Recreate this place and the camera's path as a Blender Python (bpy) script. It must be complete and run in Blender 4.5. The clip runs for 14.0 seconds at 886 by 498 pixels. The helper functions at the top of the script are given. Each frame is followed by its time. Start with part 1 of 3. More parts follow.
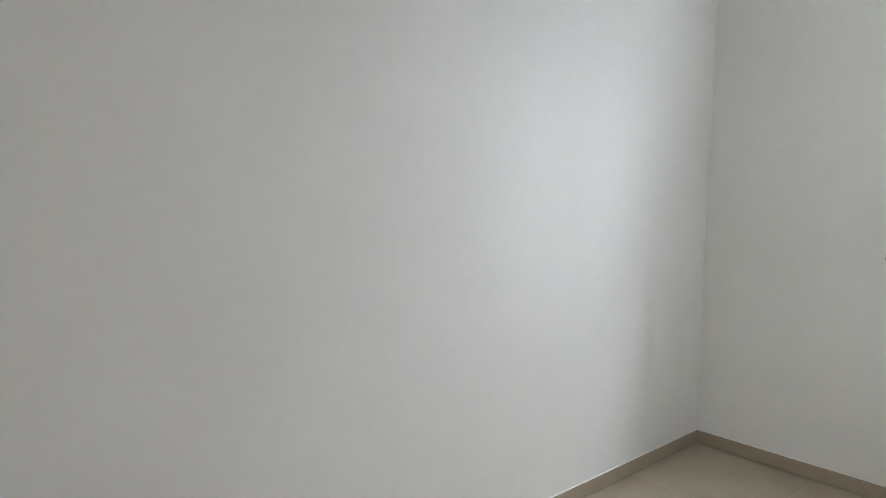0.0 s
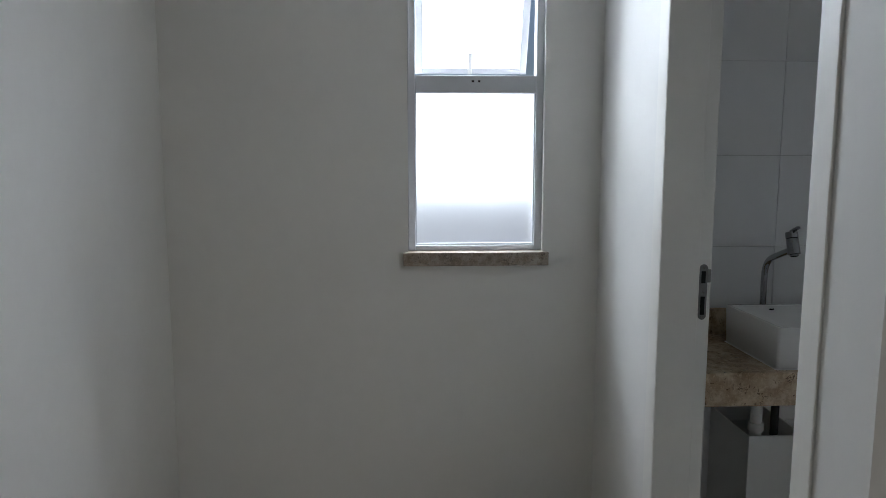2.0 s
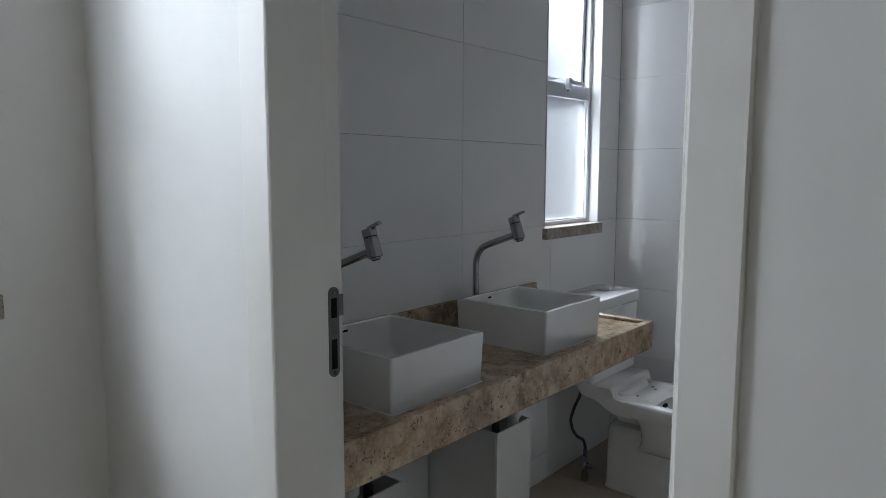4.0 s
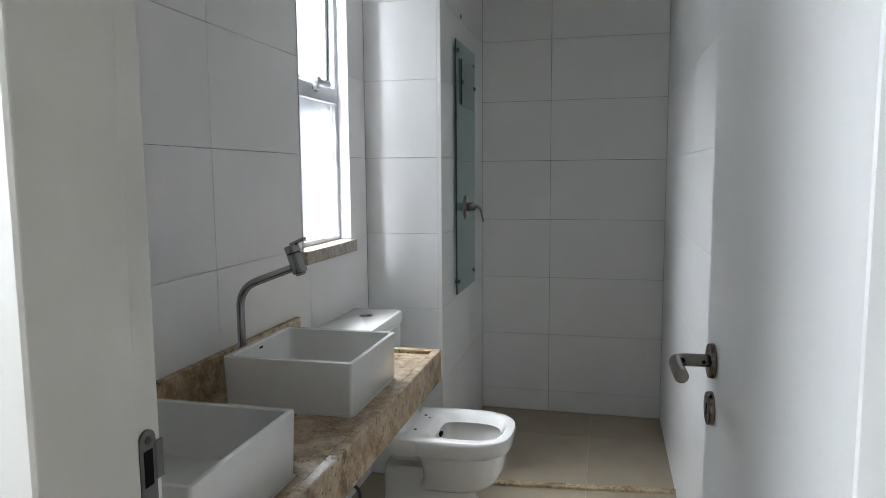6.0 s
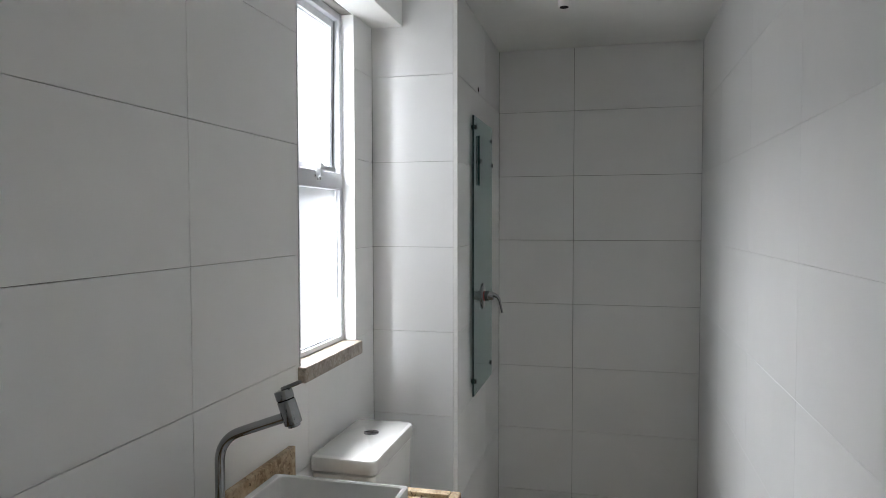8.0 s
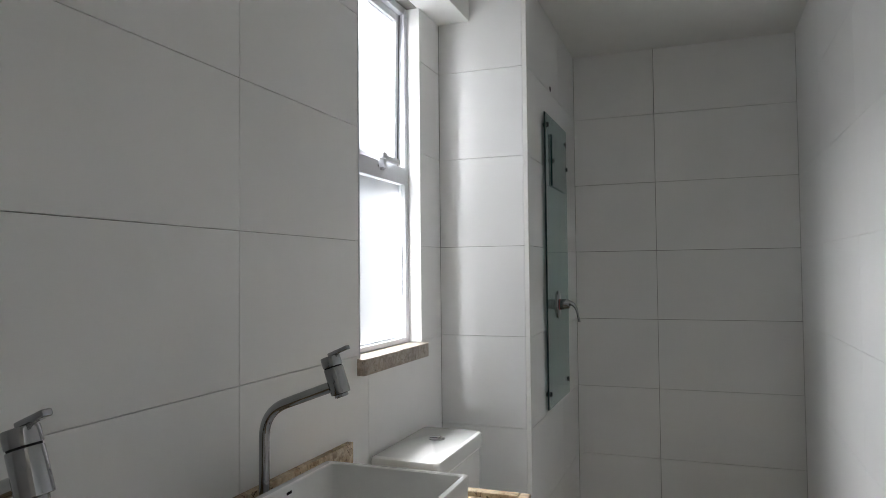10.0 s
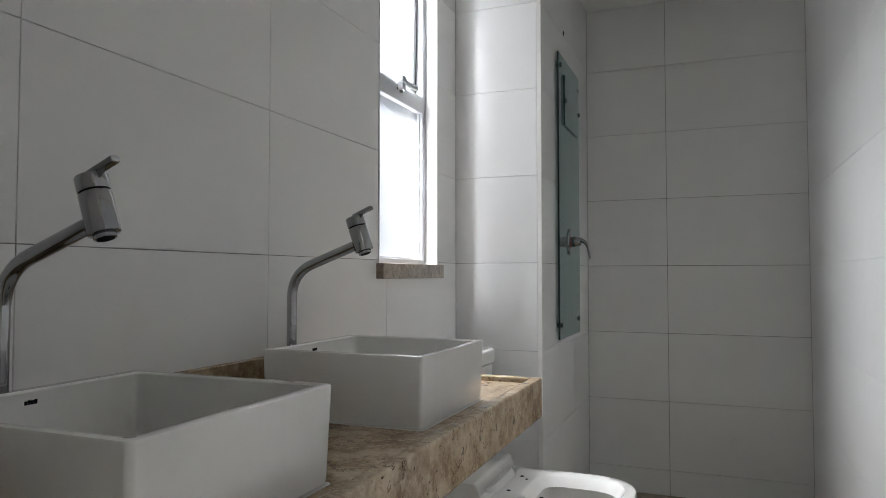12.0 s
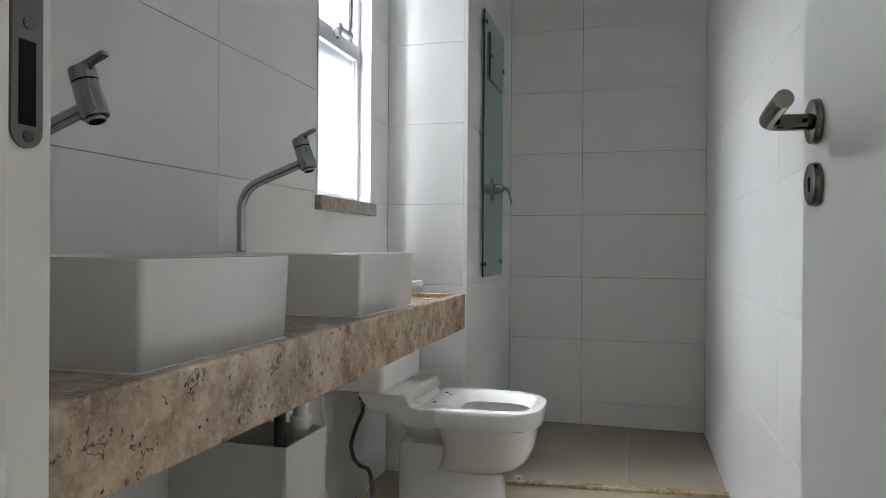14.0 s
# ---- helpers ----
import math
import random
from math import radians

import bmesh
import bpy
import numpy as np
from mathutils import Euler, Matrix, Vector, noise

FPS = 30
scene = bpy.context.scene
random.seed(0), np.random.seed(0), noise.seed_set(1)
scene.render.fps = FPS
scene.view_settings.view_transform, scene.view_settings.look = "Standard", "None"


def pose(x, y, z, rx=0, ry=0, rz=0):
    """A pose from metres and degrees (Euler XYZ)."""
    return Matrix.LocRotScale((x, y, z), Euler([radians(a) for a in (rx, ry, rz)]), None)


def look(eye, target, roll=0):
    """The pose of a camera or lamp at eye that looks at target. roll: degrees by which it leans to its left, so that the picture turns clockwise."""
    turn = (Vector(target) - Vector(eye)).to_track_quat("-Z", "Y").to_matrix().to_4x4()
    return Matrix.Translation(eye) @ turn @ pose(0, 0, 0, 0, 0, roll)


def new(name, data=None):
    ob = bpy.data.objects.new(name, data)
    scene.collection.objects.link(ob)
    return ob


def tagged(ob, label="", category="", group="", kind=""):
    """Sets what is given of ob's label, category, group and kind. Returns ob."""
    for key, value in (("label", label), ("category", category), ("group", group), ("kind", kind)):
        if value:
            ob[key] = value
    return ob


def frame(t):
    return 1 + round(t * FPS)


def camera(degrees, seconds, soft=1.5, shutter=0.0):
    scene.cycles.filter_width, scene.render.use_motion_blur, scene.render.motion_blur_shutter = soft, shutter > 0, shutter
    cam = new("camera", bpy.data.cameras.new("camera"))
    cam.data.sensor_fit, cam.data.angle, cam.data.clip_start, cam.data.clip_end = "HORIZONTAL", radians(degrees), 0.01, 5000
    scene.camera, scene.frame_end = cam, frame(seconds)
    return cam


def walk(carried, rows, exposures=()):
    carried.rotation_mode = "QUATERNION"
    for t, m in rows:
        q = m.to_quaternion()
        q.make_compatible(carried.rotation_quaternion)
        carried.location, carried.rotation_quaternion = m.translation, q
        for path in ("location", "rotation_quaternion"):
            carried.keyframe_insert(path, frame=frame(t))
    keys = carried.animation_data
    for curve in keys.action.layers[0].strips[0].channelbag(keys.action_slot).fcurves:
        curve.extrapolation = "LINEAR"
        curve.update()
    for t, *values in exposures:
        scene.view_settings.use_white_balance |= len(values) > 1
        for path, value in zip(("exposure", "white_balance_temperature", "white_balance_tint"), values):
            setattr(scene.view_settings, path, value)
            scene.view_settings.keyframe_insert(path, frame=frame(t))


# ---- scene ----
cam = camera(66.2, 14.0, soft=0.6)
PATH = [
    (0, (3.325, 0.964, 1.404), (2.019, -0.535, 1.186), 0.4),
    (0.5, (3.106, 0.639, 1.432), (1.535, -0.576, 1.198), 0.2),
    (1, (2.93, 0.365, 1.412), (1.13, -0.473, 1.175), 0.6),
    (1.5, (2.657, 0.218, 1.392), (0.704, -0.147, 1.168), 0.5),
    (2, (2.403, 0.064, 1.409), (0.421, 0.164, 1.162), 0.0),
    (2.5, (2.143, 0.026, 1.376), (0.238, 0.588, 1.138), 0.0),
    (3, (1.878, -0.008, 1.344), (0.169, 1.005, 1.119), 0.0),
    (3.5, (1.659, 0.042, 1.322), (0.19, 1.38, 1.094), -0.1),
    (4, (1.489, 0.127, 1.331), (0.208, 1.647, 1.107), 0.1),
    (4.2, (1.443, 0.145, 1.337), (0.23, 1.718, 1.113), 0.0),
    (6.3, (0.989, 0.438, 1.381), (0.573, 2.382, 1.163), -0.3),
    (6.5, (0.965, 0.505, 1.405), (0.557, 2.45, 1.186), -0.2),
    (7, (0.92, 0.598, 1.45), (0.52, 2.546, 1.245), -0.3),
    (7.5, (0.901, 0.63, 1.498), (0.469, 2.576, 1.336), -0.1),
    (8, (0.91, 0.663, 1.545), (0.433, 2.603, 1.461), -0.1),
    (8.2, (0.906, 0.7, 1.551), (0.412, 2.637, 1.501), -0.3),
    (10.3, (0.925, 0.797, 1.299), (0.197, 2.659, 1.368), -0.2),
    (10.5, (0.928, 0.781, 1.267), (0.193, 2.64, 1.337), -0.0),
    (11, (0.921, 0.752, 1.204), (0.184, 2.609, 1.277), -0.1),
    (11.5, (0.923, 0.726, 1.133), (0.187, 2.584, 1.206), -0.0),
    (12, (0.936, 0.717, 1.067), (0.197, 2.574, 1.143), 0.0),
    (12.5, (0.947, 0.691, 0.999), (0.213, 2.55, 1.076), 0.0),
    (13, (0.966, 0.632, 0.977), (0.228, 2.489, 1.054), 0.1),
    (13.5, (0.974, 0.575, 0.953), (0.242, 2.435, 1.011), 0.2),
    (14, (0.990, 0.531, 0.937), (0.451, 2.457, 0.931), 0.4),
]
walk(cam, [(t, look(eye, target, roll)) for t, eye, target, roll in PATH],
     exposures=[(0.0, 0.42, 6050, 10), (0.5, 0.17, 6050, 10), (0.9, -0.14, 6050, 10), (1.6, -0.68, 5950, 10), (2.4, -0.98, 5950, 10), (3.0, -1.24, 5850, 10), (3.4, -1.32, 5780, 11),
                (4.0, -0.70, 5950, 10), (4.2, -0.66, 5950, 10), (6.3, 0.15, 6300, 10), (8.2, 0.13, 6450, 11), (10.5, 0.02, 6550, 11), (12.5, 0.18, 6500, 11), (13.0, 0.27, 6480, 11), (14.0, 0.24, 6400, 10)])

# ---- world, sun, window light and hall fill ----
world = bpy.data.worlds.new("overcast_sky")
scene.world = world
world.use_nodes = True
wn = world.node_tree
wn.nodes.clear()
sky = wn.nodes.new("ShaderNodeTexSky")
sky.sky_type = "NISHITA"
sky.sun_disc = False
sky.sun_elevation = radians(48)
sky.sun_rotation = radians(60)
sky.air_density, sky.dust_density, sky.ozone_density = 1.0, 6.0, 1.0
bg = wn.nodes.new("ShaderNodeBackground")
bg.inputs["Strength"].default_value = 0.15
wo = wn.nodes.new("ShaderNodeOutputWorld")
wn.links.new(sky.outputs[0], bg.inputs["Color"])
wn.links.new(bg.outputs[0], wo.inputs["Surface"])

sun_data = bpy.data.lights.new("sun", "SUN")
sun_data.energy, sun_data.angle, sun_data.color = 2.2, radians(12), (1.0, 0.96, 0.9)
sun = new("sun", sun_data)
sun.matrix_world = look((30, 18, 40), (0, 0, 0))


def sky_lamp(name, y0, y1, z0, z1, x, watts):
    """The sky's light at a window: from outside, or scattered by its frosted panes; also the hall's added fill."""
    d = bpy.data.lights.new(name, "AREA")
    d.shape, d.size, d.size_y = "RECTANGLE", y1 - y0, z1 - z0
    d.energy, d.color = watts, (0.93, 0.97, 1.0)
    ob = new(name, d)
    c = Vector((x, (y0 + y1) / 2, (z0 + z1) / 2))
    ob.matrix_world = look(c, c + Vector((1, 0, 0)))
    return ob


sky_lamp("sky_light_dressing", -0.60, 1.35, 2.10, 4.80, -0.80, 810)
sky_lamp("horizon_light_dressing", -0.60, 1.35, 1.27, 2.095, -0.80, 22)
sky_lamp("sky_light_bathroom", 2.28, 4.20, 2.52, 5.50, -1.05, 980)
sky_lamp("frosted_light_bathroom", 2.570, 2.990, 1.115, 2.27, -0.0665, 1.9)
# warm fill lamp added for the passage; its source is unseen
hall_fill = sky_lamp("fill_light_hall", 1.30, 3.10, 1.05, 2.25, 5.20, 23)
hall_fill.data.color = (1.0, 0.95, 0.88)
hall_fill.matrix_world = look((5.2, 2.2, 1.7), (4.0, 2.2, 1.7))


# ---- materials ----
def material(name, rough=0.5, metal=0.0, **extra):
    m = bpy.data.materials.new(name)
    m.use_nodes = True
    b = m.node_tree.nodes["Principled BSDF"]
    b.inputs["Roughness"].default_value = rough
    b.inputs["Metallic"].default_value = metal
    for key, value in extra.items():
        b.inputs[key.replace("_", " ")].default_value = value
    return m, m.node_tree, b


def noise_tex(tree, scale, detail=4.0, rough=0.55, coords="Object", stretch=(1, 1, 1)):
    tc = tree.nodes.new("ShaderNodeTexCoord")
    mp = tree.nodes.new("ShaderNodeMapping")
    mp.inputs["Scale"].default_value = stretch
    n = tree.nodes.new("ShaderNodeTexNoise")
    n.inputs["Scale"].default_value, n.inputs["Detail"].default_value, n.inputs["Roughness"].default_value = scale, detail, rough
    tree.links.new(tc.outputs[coords], mp.inputs["Vector"])
    tree.links.new(mp.outputs["Vector"], n.inputs["Vector"])
    return n.outputs["Fac"]


def ramp(tree, fac, stops):
    r = tree.nodes.new("ShaderNodeValToRGB")
    while len(r.color_ramp.elements) < len(stops):
        r.color_ramp.elements.new(0.5)
    for e, (p, c) in zip(r.color_ramp.elements, stops):
        e.position, e.color = p, (*c, 1)
    tree.links.new(fac, r.inputs["Fac"])
    return r.outputs["Color"]


def mix(tree, fac, a, b, mode="MIX"):
    n = tree.nodes.new("ShaderNodeMix")
    n.data_type, n.blend_type = "RGBA", mode
    for socket, value in ((n.inputs[0], fac), (n.inputs[6], a), (n.inputs[7], b)):
        if isinstance(value, (int, float)):
            socket.default_value = value
        elif isinstance(value, tuple):
            socket.default_value = (*value, 1)
        else:
            tree.links.new(value, socket)
    return n.outputs[2]


def relief(tree, b, height, strength, distance=0.002):
    n = tree.nodes.new("ShaderNodeBump")
    n.inputs["Strength"].default_value, n.inputs["Distance"].default_value = strength, distance
    tree.links.new(height, n.inputs["Height"])
    tree.links.new(n.outputs["Normal"], b.inputs["Normal"])


def mottled(name, a, c, scale, rough, bump=0.0, bump_scale=80.0, metal=0.0, coords="Object", **extra):
    """A plain finish with two scales of variation and fine relief."""
    m, t, b = material(name, rough, metal, **extra)
    large = noise_tex(t, scale, 3, 0.5, coords)
    col = ramp(t, large, [(0.3, a), (0.7, c)])
    fine = noise_tex(t, scale * 14, 3, 0.6, coords)
    col = mix(t, 0.12, col, ramp(t, fine, [(0.25, tuple(v * 0.8 for v in a)), (0.8, c)]))
    t.links.new(col, b.inputs["Base Color"])
    rr = t.nodes.new("ShaderNodeMapRange")
    rr.inputs["To Min"].default_value, rr.inputs["To Max"].default_value = rough * 0.85, min(1, rough * 1.15)
    t.links.new(large, rr.inputs["Value"])
    t.links.new(rr.outputs[0], b.inputs["Roughness"])
    if bump:
        relief(t, b, noise_tex(t, bump_scale, 5, 0.6, coords), bump)
    return m


PAINT = mottled("wall_paint", (0.745, 0.735, 0.705), (0.795, 0.785, 0.755), 1.3, 0.62, 0.16, 160)
CEILING_PAINT = mottled("ceiling_paint", (0.78, 0.775, 0.75), (0.82, 0.815, 0.79), 1.1, 0.8, 0.12, 140)
JOINERY = mottled("white_joinery", (0.78, 0.765, 0.72), (0.81, 0.795, 0.75), 2.0, 0.38, 0.05, 60)
LEAF_PAINT = mottled("door_lacquer", (0.78, 0.785, 0.78), (0.81, 0.815, 0.81), 1.6, 0.4, 0.05, 50)
ALU_WHITE = mottled("white_aluminium", (0.58, 0.59, 0.62), (0.64, 0.65, 0.68), 5, 0.36)
CERAMIC = mottled("white_ceramic", (0.80, 0.79, 0.765), (0.83, 0.82, 0.80), 3, 0.05, Coat_Weight=0.5, Coat_Roughness=0.04)
# greyer than the white ceramic, for the inside of the toilet bowl
GREY_CERAMIC = mottled("grey_ceramic", (0.50, 0.485, 0.465), (0.60, 0.585, 0.56), 14, 0.35)
PLASTIC = mottled("white_plastic", (0.77, 0.76, 0.73), (0.80, 0.79, 0.77), 6, 0.35)
COVER = mottled("white_board", (0.70, 0.695, 0.67), (0.76, 0.755, 0.73), 5, 0.42)
STEEL = mottled("brushed_steel", (0.165, 0.148, 0.132), (0.215, 0.196, 0.178), 30, 0.2, 0.02, 300, metal=1.0)
STRIKE_STEEL = mottled("strike_steel", (0.17, 0.165, 0.155), (0.22, 0.21, 0.20), 40, 0.38, 0.05, 300, metal=1.0)
CHROME = mottled("chrome", (0.40, 0.405, 0.415), (0.45, 0.455, 0.465), 20, 0.035, metal=1.0)
SATIN = mottled("satin_chrome", (0.31, 0.315, 0.325), (0.37, 0.375, 0.385), 40, 0.12, 0.012, 400, metal=1.0)
DARK = mottled("dark_recess", (0.012, 0.012, 0.012), (0.02, 0.02, 0.02), 20, 0.9, Specular_IOR_Level=0.05)
RUBBER = mottled("black_rubber", (0.02, 0.02, 0.02), (0.035, 0.035, 0.035), 40, 0.55)
GROUT = mottled("grey_grout", (0.20, 0.185, 0.17), (0.27, 0.255, 0.235), 9, 0.9)
# lit copy of the grey grout: window glare that hides joints, put into its colour
GLARE_GROUT = mottled("glare_paled_grout", (0.60, 0.595, 0.58), (0.68, 0.675, 0.66), 9, 0.9)
FLOOR_GROUT = mottled("pale_floor_grout", (0.46, 0.43, 0.38), (0.54, 0.51, 0.46), 9, 0.9)
BOLT = mottled("dark_bolt_caps", (0.05, 0.055, 0.055), (0.08, 0.085, 0.085), 30, 0.3, metal=1.0)
BRAID = mottled("braided_hose", (0.06, 0.055, 0.05), (0.14, 0.13, 0.12), 300, 0.4, 0.6, 500, metal=0.6)
RED = mottled("red_band", (0.35, 0.03, 0.03), (0.42, 0.05, 0.04), 30, 0.4)

# satin wall tile: a faint difference from tile to tile
TILE, t_, b_ = material("white_satin_tile", 0.46)
info = t_.nodes.new("ShaderNodeObjectInfo")
tone = ramp(t_, info.outputs["Random"], [(0.0, (0.805, 0.80, 0.79)), (1.0, (0.83, 0.825, 0.815))])
cloud = ramp(t_, noise_tex(t_, 2.2, 3), [(0.3, (0.95, 0.95, 0.95)), (0.7, (1.0, 1.0, 1.0))])
t_.links.new(mix(t_, 1.0, tone, cloud, "MULTIPLY"), b_.inputs["Base Color"])
relief(t_, b_, noise_tex(t_, 9, 2), 0.12, 0.004)

# beige polished floor tile
FLOOR_TILE, t_, b_ = material("beige_porcelain", 0.26)
info = t_.nodes.new("ShaderNodeObjectInfo")
tone = ramp(t_, info.outputs["Random"], [(0.0, (0.40, 0.335, 0.250)), (1.0, (0.44, 0.372, 0.282))])
veil = ramp(t_, noise_tex(t_, 5, 6), [(0.3, (0.88, 0.87, 0.86)), (0.7, (1.0, 1.0, 1.0))])
t_.links.new(mix(t_, 1.0, tone, veil, "MULTIPLY"), b_.inputs["Base Color"])
relief(t_, b_, noise_tex(t_, 60, 3), 0.05)


SKIRTING_TILE = mottled("brown_beige_porcelain", (0.33, 0.27, 0.195), (0.38, 0.315, 0.23), 4, 0.2)


def stone_material(name, light, mid, dark, scale, rough):
    """Shelly limestone: cream clouds, angular pale chips, thin dark shell outlines, pits."""
    m, t, b = material(name, rough)
    half = tuple((p + q) / 2 for p, q in zip(light, mid))
    cloud_c = ramp(t, noise_tex(t, scale, 5, 0.62), [(0.32, mid), (0.46, half), (0.57, light), (0.72, half)])
    blotch = ramp(t, noise_tex(t, scale * 2.7, 4, 0.6), [(0.38, (0.54, 0.46, 0.38)), (0.56, (1.0, 1.0, 1.0))])
    col = mix(t, 0.75, cloud_c, blotch, "MULTIPLY")
    # angular chips, each with its own tone
    tc = t.nodes.new("ShaderNodeTexCoord")
    wobble = t.nodes.new("ShaderNodeTexNoise")
    wobble.inputs["Scale"].default_value = scale * 5
    t.links.new(tc.outputs["Object"], wobble.inputs["Vector"])
    shift = t.nodes.new("ShaderNodeVectorMath")
    shift.operation = "MULTIPLY_ADD"
    shift.inputs[1].default_value = (0.03, 0.03, 0.03)
    t.links.new(wobble.outputs["Color"], shift.inputs[0])
    t.links.new(tc.outputs["Object"], shift.inputs[2])
    for size, low, high, weight in ((scale * 26, 0.78, 0.88, 0.26),):
        cell = t.nodes.new("ShaderNodeTexVoronoi")
        cell.inputs["Scale"].default_value = size
        t.links.new(shift.outputs[0], cell.inputs["Vector"])
        grey = t.nodes.new("ShaderNodeSeparateColor")
        t.links.new(cell.outputs["Color"], grey.inputs[0])
        chip = ramp(t, grey.outputs[0], [(low, (0, 0, 0)), (high, (weight, weight, weight))])
        col = mix(t, chip, col, tuple(min(1, v * 1.12) for v in light))
        rust = ramp(t, grey.outputs[1], [(low + 0.06, (0, 0, 0)), (high + 0.08, (weight, weight, weight))])
        col = mix(t, rust, col, tuple(v * 0.62 for v in mid))
    # soft pale spots at two sizes
    for size, low, high, weight in ((scale * 4.5, 0.56, 0.72, 0.6), (scale * 11, 0.60, 0.70, 0.55)):
        spot = ramp(t, noise_tex(t, size, 2.0, 0.5), [(low, (0, 0, 0)), (high, (weight, weight, weight))])
        col = mix(t, spot, col, tuple(min(1, v * 1.12) for v in light))
    # outlines of shells: closed thin loops, only in places
    for size, level, width in ((scale * 4.4, 0.63, 0.018), (scale * 6.5, 0.625, 0.026)):
        n = noise_tex(t, size, 2.5, 0.5, stretch=(1, 1, 0.8))
        loop = ramp(t, n, [(level - width, (0, 0, 0)), (level, (1, 1, 1)), (level + width, (0, 0, 0))])
        gate = ramp(t, noise_tex(t, scale * 1.4 + size * 0.01, 2), [(0.52, (0, 0, 0)), (0.57, (1, 1, 1))])
        col = mix(t, mix(t, 1.0, loop, gate, "MULTIPLY"), col, dark)
    pits = ramp(t, noise_tex(t, scale * 9, 4, 0.6), [(0.31, (1, 1, 1)), (0.355, (0, 0, 0))])
    col = mix(t, pits, col, tuple(v * 1.3 for v in dark))
    t.links.new(col, b.inputs["Base Color"])
    relief(t, b, pits, 0.25, 0.001)
    return m


STONE = stone_material("brown_limestone", (0.58, 0.455, 0.31), (0.315, 0.218, 0.13), (0.075, 0.042, 0.020), 8, 0.16)
SILL_STONE = stone_material("sill_limestone", (0.40, 0.345, 0.29), (0.245, 0.20, 0.16), (0.06, 0.045, 0.035), 15, 0.3)
SEALANT = mottled("grey_sealant", (0.56, 0.53, 0.49), (0.64, 0.61, 0.57), 12, 0.45)

FROSTED, t_, b_ = material("frosted_glass", 0.5, Transmission_Weight=1.0, IOR=1.25)
b_.inputs["Base Color"].default_value = (0.97, 0.985, 1.0, 1)
relief(t_, b_, noise_tex(t_, 220, 2), 0.04, 0.001)
GREEN_GLASS, t_, b_ = material("green_glass", 0.02, Transmission_Weight=0.8, IOR=1.5)
t_.links.new(ramp(t_, noise_tex(t_, 3, 2), [(0.3, (0.50, 0.70, 0.68)), (0.7, (0.54, 0.74, 0.72))]), b_.inputs["Base Color"])
EDGE_GLASS = mottled("glass_edge", (0.01, 0.03, 0.03), (0.02, 0.05, 0.048), 20, 0.15)


# ---- mesh helpers ----
def finish(name, bm, mat, parent=None, label="", smooth=False, kind=""):
    me = bpy.data.meshes.new(name)
    bmesh.ops.recalc_face_normals(bm, faces=bm.faces)
    bm.to_mesh(me)
    bm.free()
    me.materials.append(mat)
    if smooth:
        for p in me.polygons:
            p.use_smooth = True
        me.set_sharp_from_angle(angle=radians(40))
    ob = new(name, me)
    if parent:
        ob.parent = parent
    return tagged(ob, label=label, kind=kind)


def part(name, bm, mat, parent, label="", smooth=False):
    return finish(name, bm, mat, parent, label, smooth)


def thing(name, label, category, at=(0, 0, 0), group="", kind=""):
    ob = new(name)
    ob.empty_display_size = 0.05
    ob.location = at
    return tagged(ob, label, category, group, kind)


def add_box(bm, x0, x1, y0, y1, z0, z1, bevel=0.0, seg=2):
    m = Matrix.Translation(((x0 + x1) / 2, (y0 + y1) / 2, (z0 + z1) / 2)) @ Matrix.Diagonal((x1 - x0, y1 - y0, z1 - z0, 1))
    made = bmesh.ops.create_cube(bm, size=1, matrix=m)["verts"]
    if bevel:
        edges = list({e for v in made for e in v.link_edges})
        bmesh.ops.bevel(bm, geom=edges, offset=bevel, segments=seg, affect="EDGES", profile=0.5)
    return bm


def box(x0, x1, y0, y1, z0, z1, bevel=0.0, seg=2):
    return add_box(bmesh.new(), x0, x1, y0, y1, z0, z1, bevel, seg)


def add_cyl(bm, a, b, r0, r1=None, n=24, cap=True):
    a, b = Vector(a), Vector(b)
    d = b - a
    m = Matrix.Translation((a + b) / 2) @ d.to_track_quat("Z", "Y").to_matrix().to_4x4()
    bmesh.ops.create_cone(bm, cap_ends=cap, segments=n, radius1=r0, radius2=r0 if r1 is None else r1, depth=d.length, matrix=m)
    return bm


def cyl(a, b, r0, r1=None, n=24, bevel=0.0):
    bm = add_cyl(bmesh.new(), a, b, r0, r1, n)
    if bevel:
        rims = [e for e in bm.edges if any(len(f.verts) > 4 for f in e.link_faces)]
        bmesh.ops.bevel(bm, geom=rims, offset=bevel, segments=2, affect="EDGES", profile=0.5)
    return bm


def loft(rings, close=(True, True)):
    """A skin over closed rings of equally many points."""
    bm = bmesh.new()
    vs = [[bm.verts.new(p) for p in ring] for ring in rings]
    n = len(vs[0])
    for a, b in zip(vs, vs[1:]):
        for i in range(n):
            bm.faces.new((a[i], a[(i + 1) % n], b[(i + 1) % n], b[i]))
    if close[0]:
        bm.faces.new(vs[0][::-1])
    if close[1]:
        bm.faces.new(vs[-1])
    return bm


def sweep(points, radius, n=14):
    """A round tube along a line of points."""
    pts = [Vector(p) for p in points]
    rings, ref = [], None
    for i, p in enumerate(pts):
        d = (pts[min(i + 1, len(pts) - 1)] - pts[max(i - 1, 0)]).normalized()
        if ref is None:
            ref = d.orthogonal().normalized()
        ref = (ref - d * ref.dot(d)).normalized()
        side = d.cross(ref)
        rings.append([p + radius * (math.cos(a) * ref + math.sin(a) * side) for a in (2 * math.pi * k / n for k in range(n))])
    return loft(rings)


